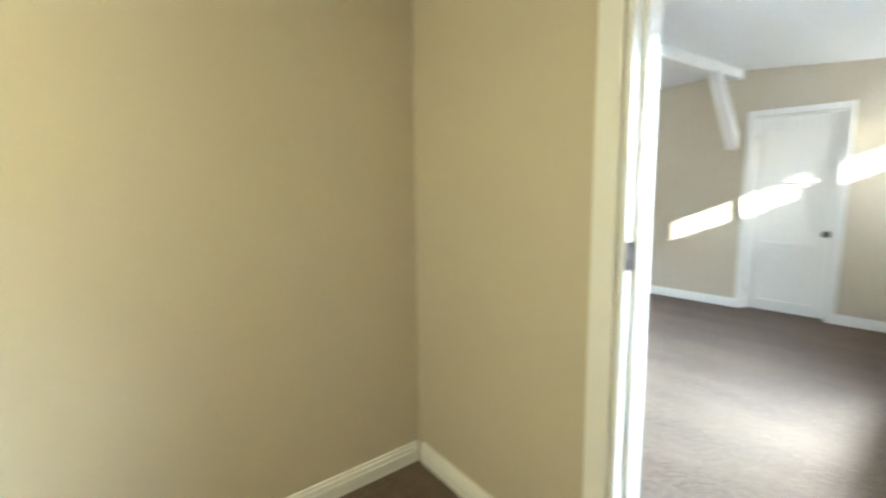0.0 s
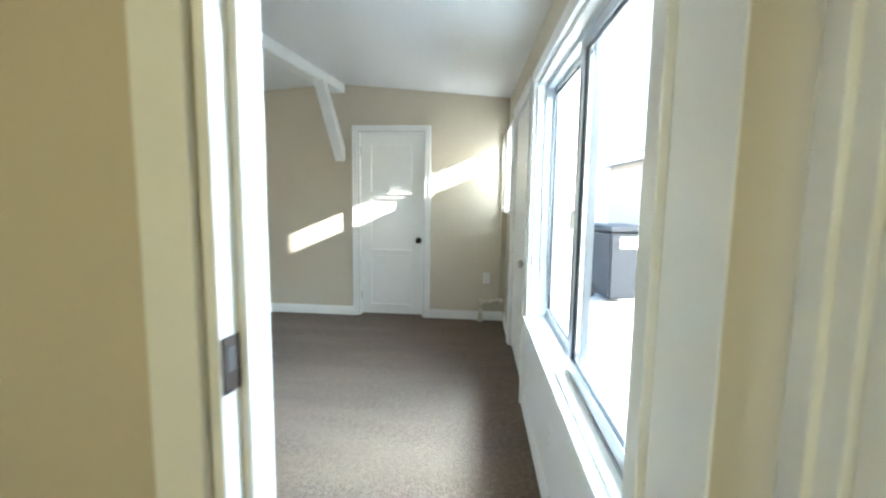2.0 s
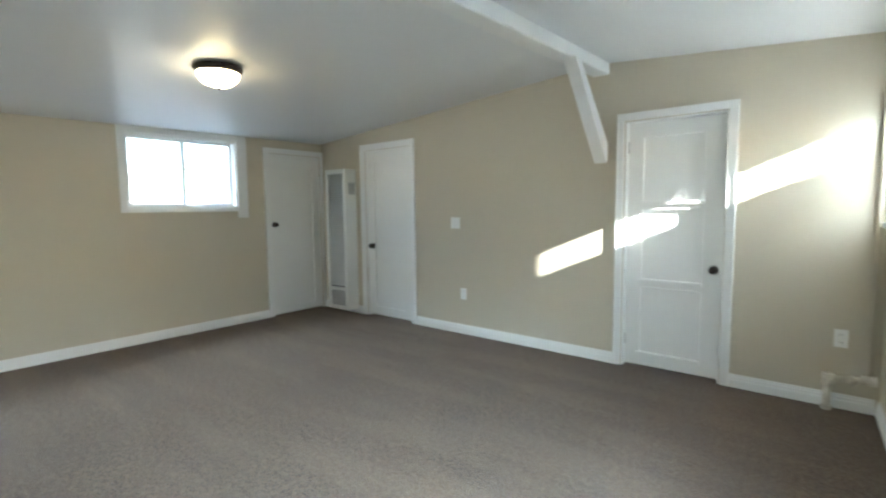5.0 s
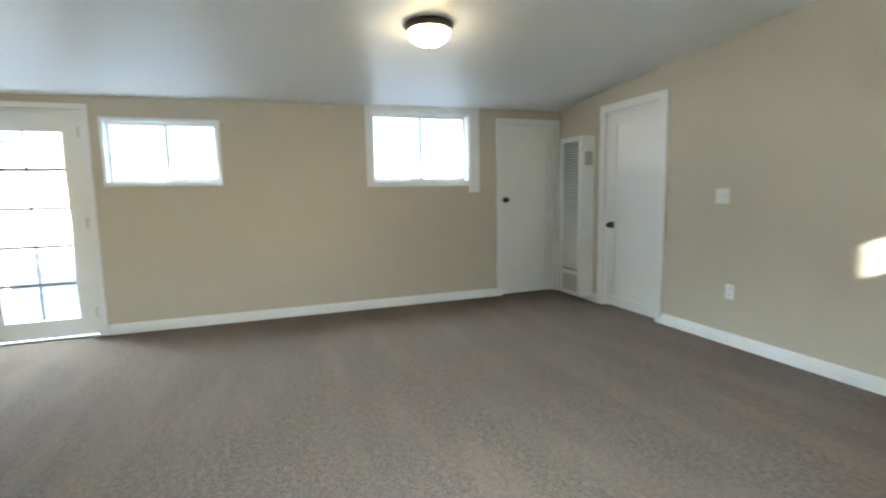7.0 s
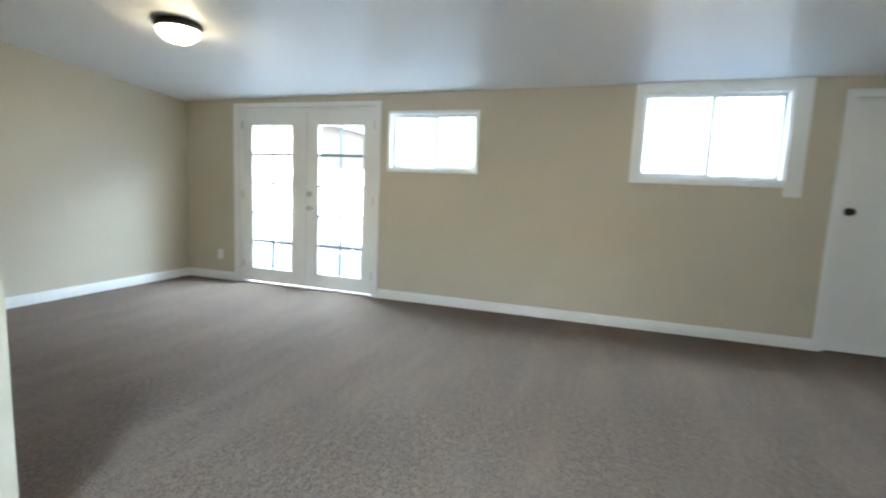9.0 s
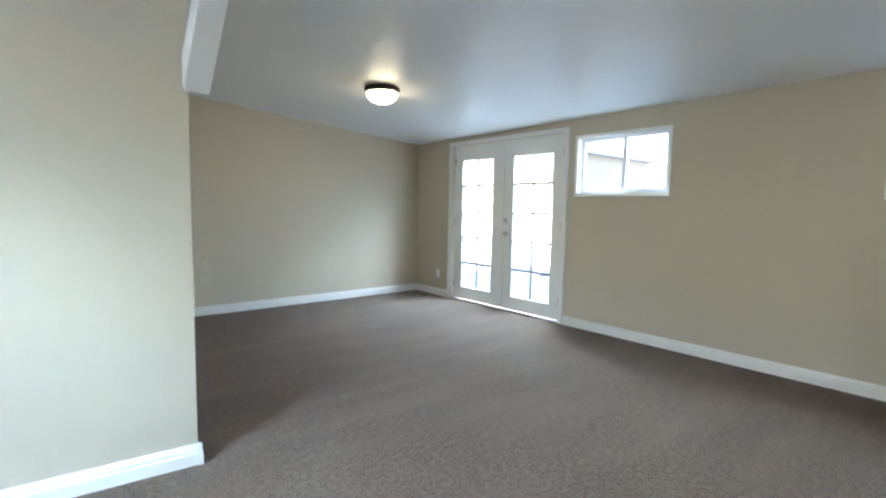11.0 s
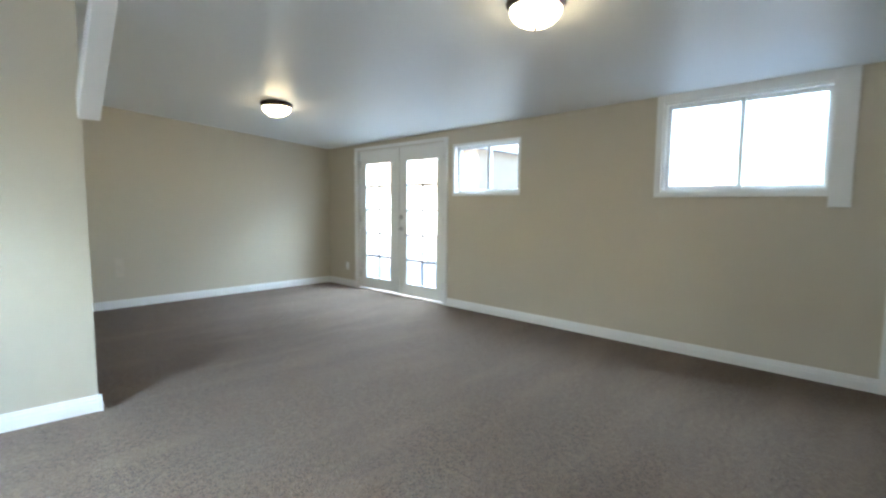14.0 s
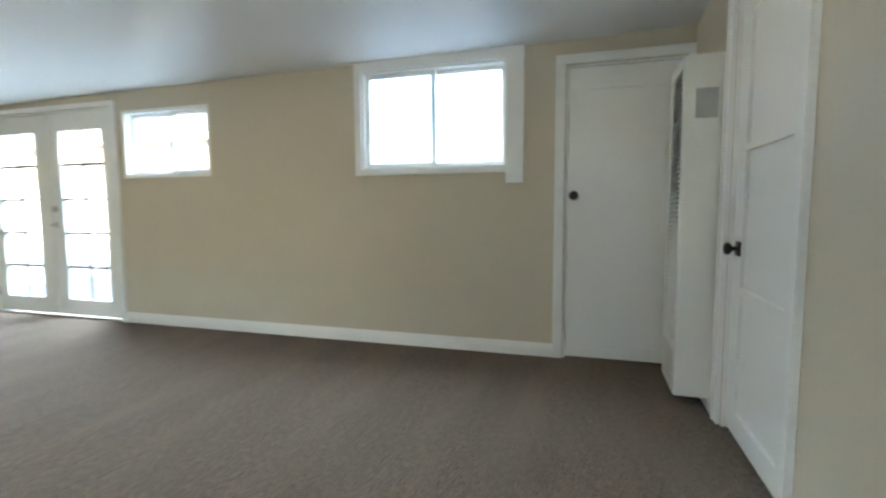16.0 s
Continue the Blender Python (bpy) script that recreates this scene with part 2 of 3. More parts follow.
wall_with_holes("wall_west", WEST, SOUTH_Y - 0.12, 0.12, 2.62, 0.15, [FD, W1, W2, CL], "beige painted wall with french doors and high windows")
wall_with_holes("wall_north", NORTH, 0, 5.7, 2.62, 0.12, [DA, DB], "beige painted wall with two white doors and a sun patch")
wall_with_holes("wall_east", EAST, -0.12, 4.31, 2.62, 0.16, [SW, DE, BW], "pale painted wall with a large sliding window")
part_wall = boxes((0, 1.39, -0.115, 0, 0, 2.62), (1.39, 2.165, -0.115, 0, 1.985, 2.62), (2.165, 2.6, -0.115, 0, 0, 2.62))
solid("wall_partition", part_wall, WALL, "beige painted partition wall with a doorway", "wall", STUB, "structure")
solid("wall_recess", boxes((3.625, 3.755, SOUTH_Y, -4.262, 0, 2.62)), WALL, "beige painted side wall of the recess", "wall", None, "structure")
# The opening at x 4.7 to 5.2 is unseen, added to light the hall.
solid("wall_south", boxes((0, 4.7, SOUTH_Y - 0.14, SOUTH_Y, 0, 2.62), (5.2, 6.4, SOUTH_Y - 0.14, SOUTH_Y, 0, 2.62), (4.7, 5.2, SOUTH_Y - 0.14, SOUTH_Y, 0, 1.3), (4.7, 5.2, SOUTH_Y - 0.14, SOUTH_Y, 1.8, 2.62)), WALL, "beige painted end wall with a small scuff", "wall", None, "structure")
solid("wall_hall_west", boxes((3.81, 3.93, -7.29, -4.29, 0, 2.62)), WALL, "beige painted hall wall in dim light", "wall", None, "structure")
solid("wall_hall_east", boxes((6.02, 6.14, -7.29, -4.46, 0, 2.62)), WALL, "beige painted hall wall", "wall", None, "structure")
solid("floor", boxes((-0.155, 6.1, -7.35, 0.125, -0.06, 0.0)), CARPET, "taupe cut-pile carpet with vacuum marks", "carpet", None, "structure")

bm = bmesh.new()
xs, ys = [-0.2, 3.75, 6.2], [0.15, -2.5, -5.0, -7.45]
grid = [[[bm.verts.new((x, y, ceiling_z(x, y) + dz)) for y in ys] for x in xs] for dz in (0, 0.15)]
for i in range(2):
    for j in range(3):
        for g in grid:
            bm.faces.new((g[i][j], g[i + 1][j], g[i + 1][j + 1], g[i][j + 1]))
rim = [(0, j) for j in range(4)] + [(1, 3)] + [(2, 3 - j) for j in range(4)] + [(1, 0)]
for a, b in zip(rim, rim[1:] + rim[:1]):
    bm.faces.new((grid[0][a[0]][a[1]], grid[0][b[0]][b[1]], grid[1][b[0]][b[1]], grid[1][a[0]][a[1]]))
solid("ceiling", bm, CEIL, "white semi-gloss sloping ceiling", "ceiling", None, "structure")


# ---- baseboards and casings ----
def baseboard(frame_m, spans, h=0.095):
    for u0, u1 in spans:
        bm = bmesh.new()
        prof = [(0.0, 0.0), (0.018, 0.0), (0.018, h * 0.58), (0.014, h * 0.63), (0.014, h * 0.80), (0.008, h * 0.86), (0.008, h * 0.96), (0.003, h), (0, h)]
        ends = [[bm.verts.new((u, v, z)) for v, z in prof] for u in (u0, u1)]
        n = len(prof)
        for i in range(n):
            bm.faces.new((ends[0][i], ends[0][(i + 1) % n], ends[1][(i + 1) % n], ends[1][i]))
        bm.faces.new(ends[0])
        bm.faces.new(ends[1][::-1])
        solid("baseboard", bm, TRIM, "white moulded baseboard along the wall", "baseboard", frame_m, "structure")


baseboard(WEST, [(SOUTH_Y, -6.59), (-4.735, -0.845)])
baseboard(NORTH, [(1.68, 3.90), (4.745, 5.53), (0.0, 0.785)])
baseboard(EAST, [(0.02, 0.745), (2.03, 4.15)])
baseboard(STUB @ Matrix.Diagonal((1, 1, 1, 1)), [(-0.018, 1.385)])
baseboard(Matrix(((1, 0, 0, 0), (0, 1, 0, SOUTH_Y), (0, 0, 1, 0), (0, 0, 0, 1))), [(0.0, 3.625)])
baseboard(Matrix(((0, -1, 0, 3.625), (1, 0, 0, 0), (0, 0, 1, 0), (0, 0, 0, 1))), [(SOUTH_Y, -4.125)])
baseboard(pose(3.93, 0, 0) @ WEST, [(-7.2, -4.31)])
baseboard(STUB @ pose(0, -0.115, 0) @ Matrix.Diagonal((1, -1, 1, 1)), [(0.35, 1.30)])


def casing(frame_m, hole, left, right, top, thick=0.02, name="door_casing", label="white painted door casing", bottom=0.0):
    """Flat stock with a raised outer bead round an opening."""
    u0, u1, z0, z1 = hole
    ob = thing(name, frame_m, label, "casing", "", "structure")
    rev = 0.006
    part("casing_side", boxes((u0 - left, u0 - rev + 0.0, 0, thick, z0 - bottom, z1 + rev), (u0 - left, u0 - left + 0.016, thick, thick + 0.008, z0 - bottom, z1 + rev), bevel=0.003), TRIM, ob)
    part("casing_side", boxes((u1 + rev, u1 + right, 0, thick, z0 - bottom, z1 + rev), (u1 + right - 0.016, u1 + right, thick, thick + 0.008, z0 - bottom, z1 + rev), bevel=0.003), TRIM, ob)
    part("casing_head", boxes((u0 - left, u1 + right, 0, thick + 0.002, z1 + rev, z1 + top), (u0 - left, u1 + right, thick + 0.002, thick + 0.009, z1 + top - 0.016, z1 + top), bevel=0.003), TRIM, ob)
    return ob


def jamb(frame_m, hole, depth, parent):
    u0, u1, z0, z1 = hole
    part("jamb", boxes((u0, u0 + 0.012, -depth, -0.001, z0, z1), (u1 - 0.012, u1, -depth, -0.001, z0, z1), (u0 + 0.012, u1 - 0.012, -depth, -0.001, z1 - 0.012, z1)), TRIM, parent)


def knob_at(parent, u, z, v, material, square=False, reach=0.055):
    bm = bmesh.new()
    axis = Matrix.Translation((u, v, z)) @ Matrix.Rotation(radians(-90), 4, "X")
    if square:
        box(bm, u - 0.032, u + 0.032, v, v + 0.008, z - 0.032, z + 0.032, bevel=0.003)
    else:
        lathe(bm, [(0.032, 0.0), (0.032, 0.004), (0.026, 0.009), (0.012, 0.012)], axis)
    lathe(bm, [(0.011, 0.008), (0.011, reach * 0.5), (0.022, reach * 0.6), (0.028, reach * 0.8), (0.026, reach * 1.0), (0.015, reach * 1.1)], axis)
    return part("knob", bm, material, parent, "", True)


def hinges(parent, u, v, zs, material=STEEL):
    for z in zs:
        bm = boxes((u - 0.012, u + 0.012, v - 0.002, v + 0.003, z - 0.045, z + 0.045))
        tube(bm, (u, v + 0.006, z - 0.047), (u, v + 0.006, z + 0.047), 0.006, 10)
        part("hinge", bm, material, parent)


def panel_leaf(frame_m, name, u0, u1, z0, z1, v, thick, margins, rows, depth, label, bead=0.0, paint=None):
    """A framed door leaf whose flat panels lie back by depth; rows are (z0, z1) of the panels."""
    ob = thing(name, frame_m, label, "door")
    ml, mr = margins
    bars = [(u0, u0 + ml, v - thick, v, z0, z1), (u1 - mr, u1, v - thick, v, z0, z1)]
    low = z0
    for a, b in rows:
        bars.append((u0 + ml, u1 - mr, v - thick, v, low, a))
        low = b
    bars.append((u0 + ml, u1 - mr, v - thick, v, low, z1))
    part("stiles_and_rails", boxes(*bars), paint or DOOR, ob)
    for a, b in rows:
        part("panel", boxes((u0 + ml, u1 - mr, v - thick + 0.004, v - depth, a, b)), paint or DOOR, ob)
        if bead:
            w = bead
            part("panel_moulding", boxes((u0 + ml, u1 - mr, v - depth, v + 0.020, a, a + w), (u0 + ml, u1 - mr, v - depth, v + 0.004, b - w * 0.5, b),
                                         (u0 + ml, u0 + ml + w, v - depth, v + 0.004, a + w, b - w * 0.5), (u1 - mr - w, u1 - mr, v - depth, v + 0.004, a + w, b - w * 0.5), bevel=0.003), paint or DOOR, ob)
    return ob


# Added unseen backing that keeps outside light from leaking round a closed door.
def seal_behind(frame_m, hole):
    solid("door_light_seal", boxes((hole[0] - 0.05, hole[1] + 0.05, -0.24, -0.16, -0.05, hole[3] + 0.05), (hole[0] - 0.05, hole[1] + 0.05, -0.16, -0.151, -0.05, 0.0)), WALL, "unseen backing added behind a closed door to stop light", "wall", frame_m, "structure")


for where, hole in ((WEST, CL), (NORTH, DA), (NORTH, DB), (EAST, DE)):
    seal_behind(where, hole)

# closet door on the west wall
c = casing(WEST, CL, 0.07, 0.043, 0.065)
jamb(WEST, CL, 0.1, c)
d = panel_leaf(WEST, "closet_door", CL[0] + 0.014, CL[1] - 0.014, 0.012, 1.974, -0.012, 0.035, (0.10, 0.10), [(0.10, 0.655), (0.685, 1.262), (1.292, 1.83)], 0.015, "closed white three-panel closet door with a dark bronze knob")
knob_at(d, -0.718, 1.13, -0.012, BRONZE)

# door beside the heater
c = casing(NORTH, DA, 0.072, 0.072, 0.075)
jamb(NORTH, DA, 0.1, c)
d = panel_leaf(NORTH, "panel_door", DA[0] + 0.014, DA[1] - 0.014, 0.018, 1.99, -0.018, 0.035, (0.115, 0.115), [(0.12, 0.66), (0.69, 1.29), (1.32, 1.87)], 0.016, "closed white three-panel door with a black square-rose knob")
knob_at(d, 0.955, 0.862, -0.018, BRONZE, True)
hinges(d, DA[1] - 0.012, -0.016, (0.25, 1.05, 1.78), TRIM)

# door with the sun patch
c = casing(NORTH, DB, 0.063, 0.068, 0.062)
jamb(NORTH, DB, 0.1, c)
d = panel_leaf(NORTH, "moulded_door", DB[0] + 0.014, DB[1] - 0.014, 0.016, 1.965, -0.045, 0.035, (0.09, 0.125), [(0.10, 0.665), (0.70, 1.295), (1.325, 1.86)], 0.018, "closed white panelled door with raised mouldings and a bronze knob", 0.028, GLOSS_DOOR)
knob_at(d, 4.612, 0.835, -0.045, BRONZE)
hinges(d, DB[0] + 0.010, -0.040, (0.22, 1.78), STEEL)

# flush door on the east wall
c = casing(EAST, DE, 0.075, 0.075, 0.075)
jamb(EAST, DE, 0.12, c)
d = thing("flush_door", EAST, "closed white flush door with a square nickel knob", "door")
part("leaf", boxes((DE[0] + 0.014, DE[1] - 0.014, -0.05, -0.012, 0.015, 1.968), bevel=0.002), DOOR, d)
knob_at(d, 1.855, 0.895, -0.012, STEEL, True)
part("deadbolt_cover", boxes((1.84, 1.87, -0.012, -0.006, 1.05, 1.08), bevel=0.002), DOOR, d)
hinges(d, DE[0] + 0.012, -0.010, (0.25, 1.0, 1.80), TRIM)


# ---- windows ----
def pane(parent, u0, u1, z0, z1, v, material=None):
    ob = part("pane", boxes((u0, u1, v - 0.002, v + 0.002, z0, z1)), material or GLASS, parent)
    ob.visible_shadow = False
    return ob


def sash(parent, u0, u1, z0, z1, v, w, material, glass=None, name="sash"):
    s = part(name, boxes((u0, u0 + w, v - 0.014, v + 0.014, z0, z1), (u1 - w, u1, v - 0.014, v + 0.014, z0, z1), (u0 + w, u1 - w, v - 0.014, v + 0.014, z0, z0 + w), (u0 + w, u1 - w, v - 0.014, v + 0.014, z1 - w, z1), bevel=0.002), material, parent)
    if material is ALU:
        g, a, b, c, d = 0.004, u0 + w, u1 - w, z0 + w, z1 - w
        part("gasket", boxes((a, a + g, v - 0.006, v + 0.008, c, d), (b - g, b, v - 0.006, v + 0.008, c, d), (a + g, b - g, v - 0.006, v + 0.008, c, c + g), (a + g, b - g, v - 0.006, v + 0.008, d - g, d)), CABLE, s, "black rubber glazing gasket")
    pane(s, u0 + w, u1 - w, z0 + w, z1 - w, v, glass)
    return s


def lining(frame_m, hole, depth, parent, material=TRIM, t=0.016):
    u0, u1, z0, z1 = hole
    part("lining", boxes((u0, u0 + t, -depth, -0.001, z0, z1), (u1 - t, u1, -depth, -0.001, z0, z1), (u0 + t, u1 - t, -depth, -0.001, z1 - t, z1), (u0 + t, u1 - t, -depth, -0.001, z0, z0 + t)), material, parent)


# small high slider beside the french doors
w = thing("window_1", WEST, "high white sliding window with a thin sill", "window", "", "structure")
lining(WEST, W1, 0.14, w)
part("frame_edge", boxes((W1[0] - 0.012, W1[0], 0, 0.006, W1[2] - 0.015, W1[3] + 0.012), (W1[1], W1[1] + 0.012, 0, 0.006, W1[2] - 0.015, W1[3] + 0.012), (W1[0], W1[1], 0, 0.006, W1[3], W1[3] + 0.012), bevel=0.002), TRIM, w)
part("sill", boxes((W1[0] - 0.012, W1[1] + 0.012, 0, 0.012, W1[2] - 0.022, W1[2] + 0.004), bevel=0.003), TRIM, w)
sash(w, W1[0] + 0.016, -4.15, W1[2] + 0.016, W1[3] - 0.016, -0.085, 0.034, VINYL)
sash(w, -4.18, W1[1] - 0.016, W1[2] + 0.016, W1[3] - 0.016, -0.055, 0.034, VINYL)

# larger slider with wide casing
w = thing("window_2", WEST, "white sliding window with flat casing up to the ceiling", "window", "", "structure")
lining(WEST, W2, 0.14, w)
part("casing_side", boxes((W2[0] - 0.055, W2[0], 0, 0.018, 1.30, 2.155), bevel=0.003), TRIM, w)
part("casing_side", boxes((W2[1], W2[1] + 0.125, 0, 0.018, 1.225, 2.16), bevel=0.003), TRIM, w, "wide casing board that runs past the sill")
part("casing_head", boxes((W2[0], W2[1], 0, 0.018, W2[3], 2.155), bevel=0.003), TRIM, w)
part("casing_apron", boxes((W2[0], W2[1], 0, 0.018, 1.30, W2[2]), bevel=0.003), TRIM, w)
sash(w, W2[0] + 0.016, -1.71, W2[2] + 0.016, W2[3] - 0.016, -0.055, 0.034, VINYL)
sash(w, -1.745, W2[1] - 0.016, W2[2] + 0.016, W2[3] - 0.016, -0.085, 0.030, VINYL)

solid("wall_panel", boxes((2.02, 4.09, 0.0, 0.004, 0.09, 0.545), (4.09, 4.31, 0.0, 0.004, 0.09, 2.12)), TRIM, "white painted wall panel under the large window", "panel", EAST, "structure")

# big aluminium slider on the east wall
w = thing("window_3", EAST, "large aluminium sliding window in a white painted frame", "window", "", "structure")
lining(EAST, BW, 0.15, w, TRIM, 0.02)
part("casing_side", boxes((BW[0] - 0.085, BW[0], 0, 0.022, BW[2], BW[3]), bevel=0.004), TRIM, w)
part("casing_side", boxes((BW[1], BW[1] + 0.075, 0, 0.022, BW[2], BW[3]), bevel=0.004), TRIM, w)
part("casing_head", boxes((BW[0] - 0.085, BW[1] + 0.075, 0, 0.024, BW[3], BW[3] + 0.07), bevel=0.004), TRIM, w)
part("sill", boxes((BW[0] - 0.085, BW[1] + 0.075, -0.02, 0.035, BW[2] - 0.03, BW[2] + 0.005), (BW[0] - 0.085, BW[1] + 0.075, 0, 0.02, BW[2] - 0.075, BW[2] - 0.03), bevel=0.004), TRIM, w)
part("track", boxes((BW[0] + 0.02, BW[1] - 0.02, -0.115, -0.045, BW[2] + 0.020, BW[2] + 0.032), (BW[0] + 0.02, BW[1] - 0.02, -0.115, -0.045, BW[3] - 0.045, BW[3] - 0.02),
                    (BW[0] + 0.02, BW[0] + 0.045, -0.115, -0.045, BW[2] + 0.032, BW[3] - 0.045), (BW[1] - 0.045, BW[1] - 0.02, -0.115, -0.045, BW[2] + 0.032, BW[3] - 0.045),
                    (BW[0] + 0.045, BW[1] - 0.045, -0.084, -0.078, BW[2] + 0.032, BW[2] + 0.045)), ALU, w)
sash(w, BW[0] + 0.03, 3.13, BW[2] + 0.034, BW[3] - 0.03, -0.10, 0.042, ALU)
s = sash(w, 3.05, BW[1] - 0.03, BW[2] + 0.034, BW[3] - 0.03, -0.062, 0.055, ALU)
part("latch", boxes((3.065, 3.085, -0.048, -0.030, 1.22, 1.30), bevel=0.003), STEEL, s)

# small single-hung window by the corner
w = thing("window_4", EAST, "small single-hung window with frosted lower sash", "window", "", "structure")
lining(EAST, SW, 0.15, w, VINYL)
part("frame_edge", boxes((SW[0] - 0.035, SW[0], 0, 0.03, SW[2], SW[3]), (SW[1], SW[1] + 0.035, 0, 0.03, SW[2], SW[3]), (SW[0] - 0.035, SW[1] + 0.035, 0, 0.03, SW[3], SW[3] + 0.03), bevel=0.003), TRIM, w)
part("sill", boxes((SW[0] - 0.045, SW[1] + 0.045, -0.02, 0.05, SW[2] - 0.03, SW[2]), bevel=0.004), TRIM, w)
sash(w, SW[0] + 0.016, SW[1] - 0.016, 1.660, SW[3] - 0.016, -0.10, 0.02, VINYL)
s = sash(w, SW[0] + 0.016, SW[1] - 0.016, SW[2] + 0.016, 1.688, -0.065, 0.025, VINYL, FROST)
for child in s.children:
    child.visible_shadow = True

# ---- french doors ----
c = casing(WEST, FD, 0.065, 0.06, 0.05, 0.018)
jamb(WEST, FD, 0.14, c)
part("threshold", boxes((FD[0] + 0.012, FD[1] - 0.012, -0.14, 0.0, 0.0, 0.012), bevel=0.002), STEEL, c)


def french_leaf(u0, u1, g0, g1, handle):
    ob = thing("french_door", WEST, "closed white french door with ten glass panes" + (" and a nickel lever" if handle else ""), "door", "pair of french doors")
    v, t, z0, z1, gz0, gz1 = -0.02, 0.042, 0.022, 1.9725, 0.165, 1.812
    part("stiles_and_rails", boxes((u0, g0, v - t, v, z0, z1), (g1, u1, v - t, v, z0, z1), (g0, g1, v - t, v, z0, gz0), (g0, g1, v - t, v, gz1, z1)), DOOR, ob)
    part("glazing_bead", boxes((g0, g0 + 0.014, v - t - 0.004, v + 0.006, gz0, gz1), (g1 - 0.014, g1, v - t - 0.004, v + 0.006, gz0, gz1), (g0 + 0.014, g1 - 0.014, v - t - 0.004, v + 0.006, gz0, gz0 + 0.014), (g0 + 0.014, g1 - 0.014, v - t - 0.004, v + 0.006, gz1 - 0.014, gz1), bevel=0.003), DOOR, ob)
    mid, step = (g0 + g1) / 2, (gz1 - gz0) / 5
    part("muntin", boxes((mid - 0.008, mid + 0.008, v - 0.034, v - 0.006, gz0 + 0.014, gz1 - 0.014)), MUNTIN, ob)
    for i in range(1, 5):
        part("muntin", boxes((g0 + 0.014, g1 - 0.014, v - 0.036, v - 0.004, gz0 + i * step - 0.014, gz0 + i * step + 0.014)), MUNTIN, ob)
    for i in range(5):
        for a, b in ((g0 + 0.012, mid - 0.005), (mid + 0.005, g1 - 0.012)):
            pane(ob, a, b, gz0 + i * step + 0.003, gz0 + (i + 1) * step - 0.003, v - 0.02)
    if handle:
        knob_at(ob, -5.605, 1.06, v, STEEL, False, 0.025)
        bm = bmesh.new()
        lathe(bm, [(0.03, 0), (0.03, 0.006), (0.012, 0.012), (0.011, 0.05)], Matrix.Translation((-5.605, v, 0.905)) @ Matrix.Rotation(radians(-90), 4, "X"))
        box(bm, -5.615, -5.515, v + 0.04, v + 0.055, 0.895, 0.915, bevel=0.004)
        part("lever", bm, STEEL, ob)
        part("astragal", boxes((u0 - 0.02, u0 + 0.018, v, v + 0.012, z0, z1), bevel=0.003), DOOR, ob)
    hinges(ob, u1 - 0.005 if handle else u0 + 0.005, v + 0.002, (0.22, 1.02, 1.80))


french_leaf(-6.505, -5.662, -6.365, -5.815, False)
french_leaf(-5.656, -4.815, -5.505, -4.935, True)

# ---- hall doorway ----
HALL = (1.39, 2.165, 0.0, 1.985)
c = thing("door_casing", STUB, "white painted doorway lining with a strike plate", "casing", "", "structure")
part("jamb", boxes((1.39, 1.408, -0.121, 0.006, 0, 1.967), (1.408, 1.42, -0.075, -0.04, 0, 1.955), bevel=0.002), TRIM, c)
part("jamb", boxes((2.147, 2.165, -0.121, 0.006, 0, 1.967), (2.135, 2.147, -0.075, -0.04, 0, 1.955), bevel=0.002), TRIM, c)
part("jamb", boxes((1.39, 2.165, -0.121, 0.006, 1.967, 1.985), (1.42, 2.135, -0.075, -0.04, 1.955, 1.967)), TRIM, c)
part("casing_side", boxes((1.305, 1.385, -0.133, -0.115, 0, 2.05), bevel=0.004), TRIM, c)
part("casing_side", boxes((2.17, 2.25, -0.133, -0.115, 0, 2.05), bevel=0.004), TRIM, c)
part("casing_head", boxes((1.385, 2.17, -0.133, -0.115, 1.99, 2.05), bevel=0.004), TRIM, c)
part("strike_plate", boxes((1.408, 1.4105, -0.116, -0.080, 1.085, 1.165), bevel=0.0008), BRONZE, c)
part("latch_hole", boxes((1.4105, 1.4115, -0.107, -0.091, 1.115, 1.15)), SLOT, c)

leaf_m = STUB @ pose(2.155, -0.125, 0, 0, 0, -84)
d = thing("hall_door", leaf_m, "white four-panel door standing open into the hall", "door")
part("leaf", boxes((0, 0.64, 0, 0.036, 0.015, 1.96), bevel=0.002), DOOR, d)
for a, b in ((0.09, 0.295), (0.355, 0.56)):
    for z0, z1 in ((0.2, 0.94), (1.17, 1.84)):
        bm = bmesh.new()
        rings = []
        for inset, out in ((0.0, 0.0), (0.010, 0.012), (0.022, 0.012), (0.034, 0.001), (0.050, 0.001), (0.072, 0.010)):
            rings.append([bm.verts.new((u, -out, z)) for u, z in ((a + inset, z0 + inset), (b - inset, z0 + inset), (b - inset, z1 - inset), (a + inset, z1 - inset))])
        for p, q in zip(rings, rings[1:]):
            for k in range(4):
                bm.faces.new((p[k], p[(k + 1) % 4], q[(k + 1) % 4], q[k]))
        bm.faces.new(rings[-1])
        bm.faces.new(rings[0][::-1])
        part("raised_panel", bm, DOOR, d)
hinges(d, 0.0, -0.012, (0.25, 1.80), TRIM)
knob_at(d, 0.58, 0.93, 0.036, STEEL)

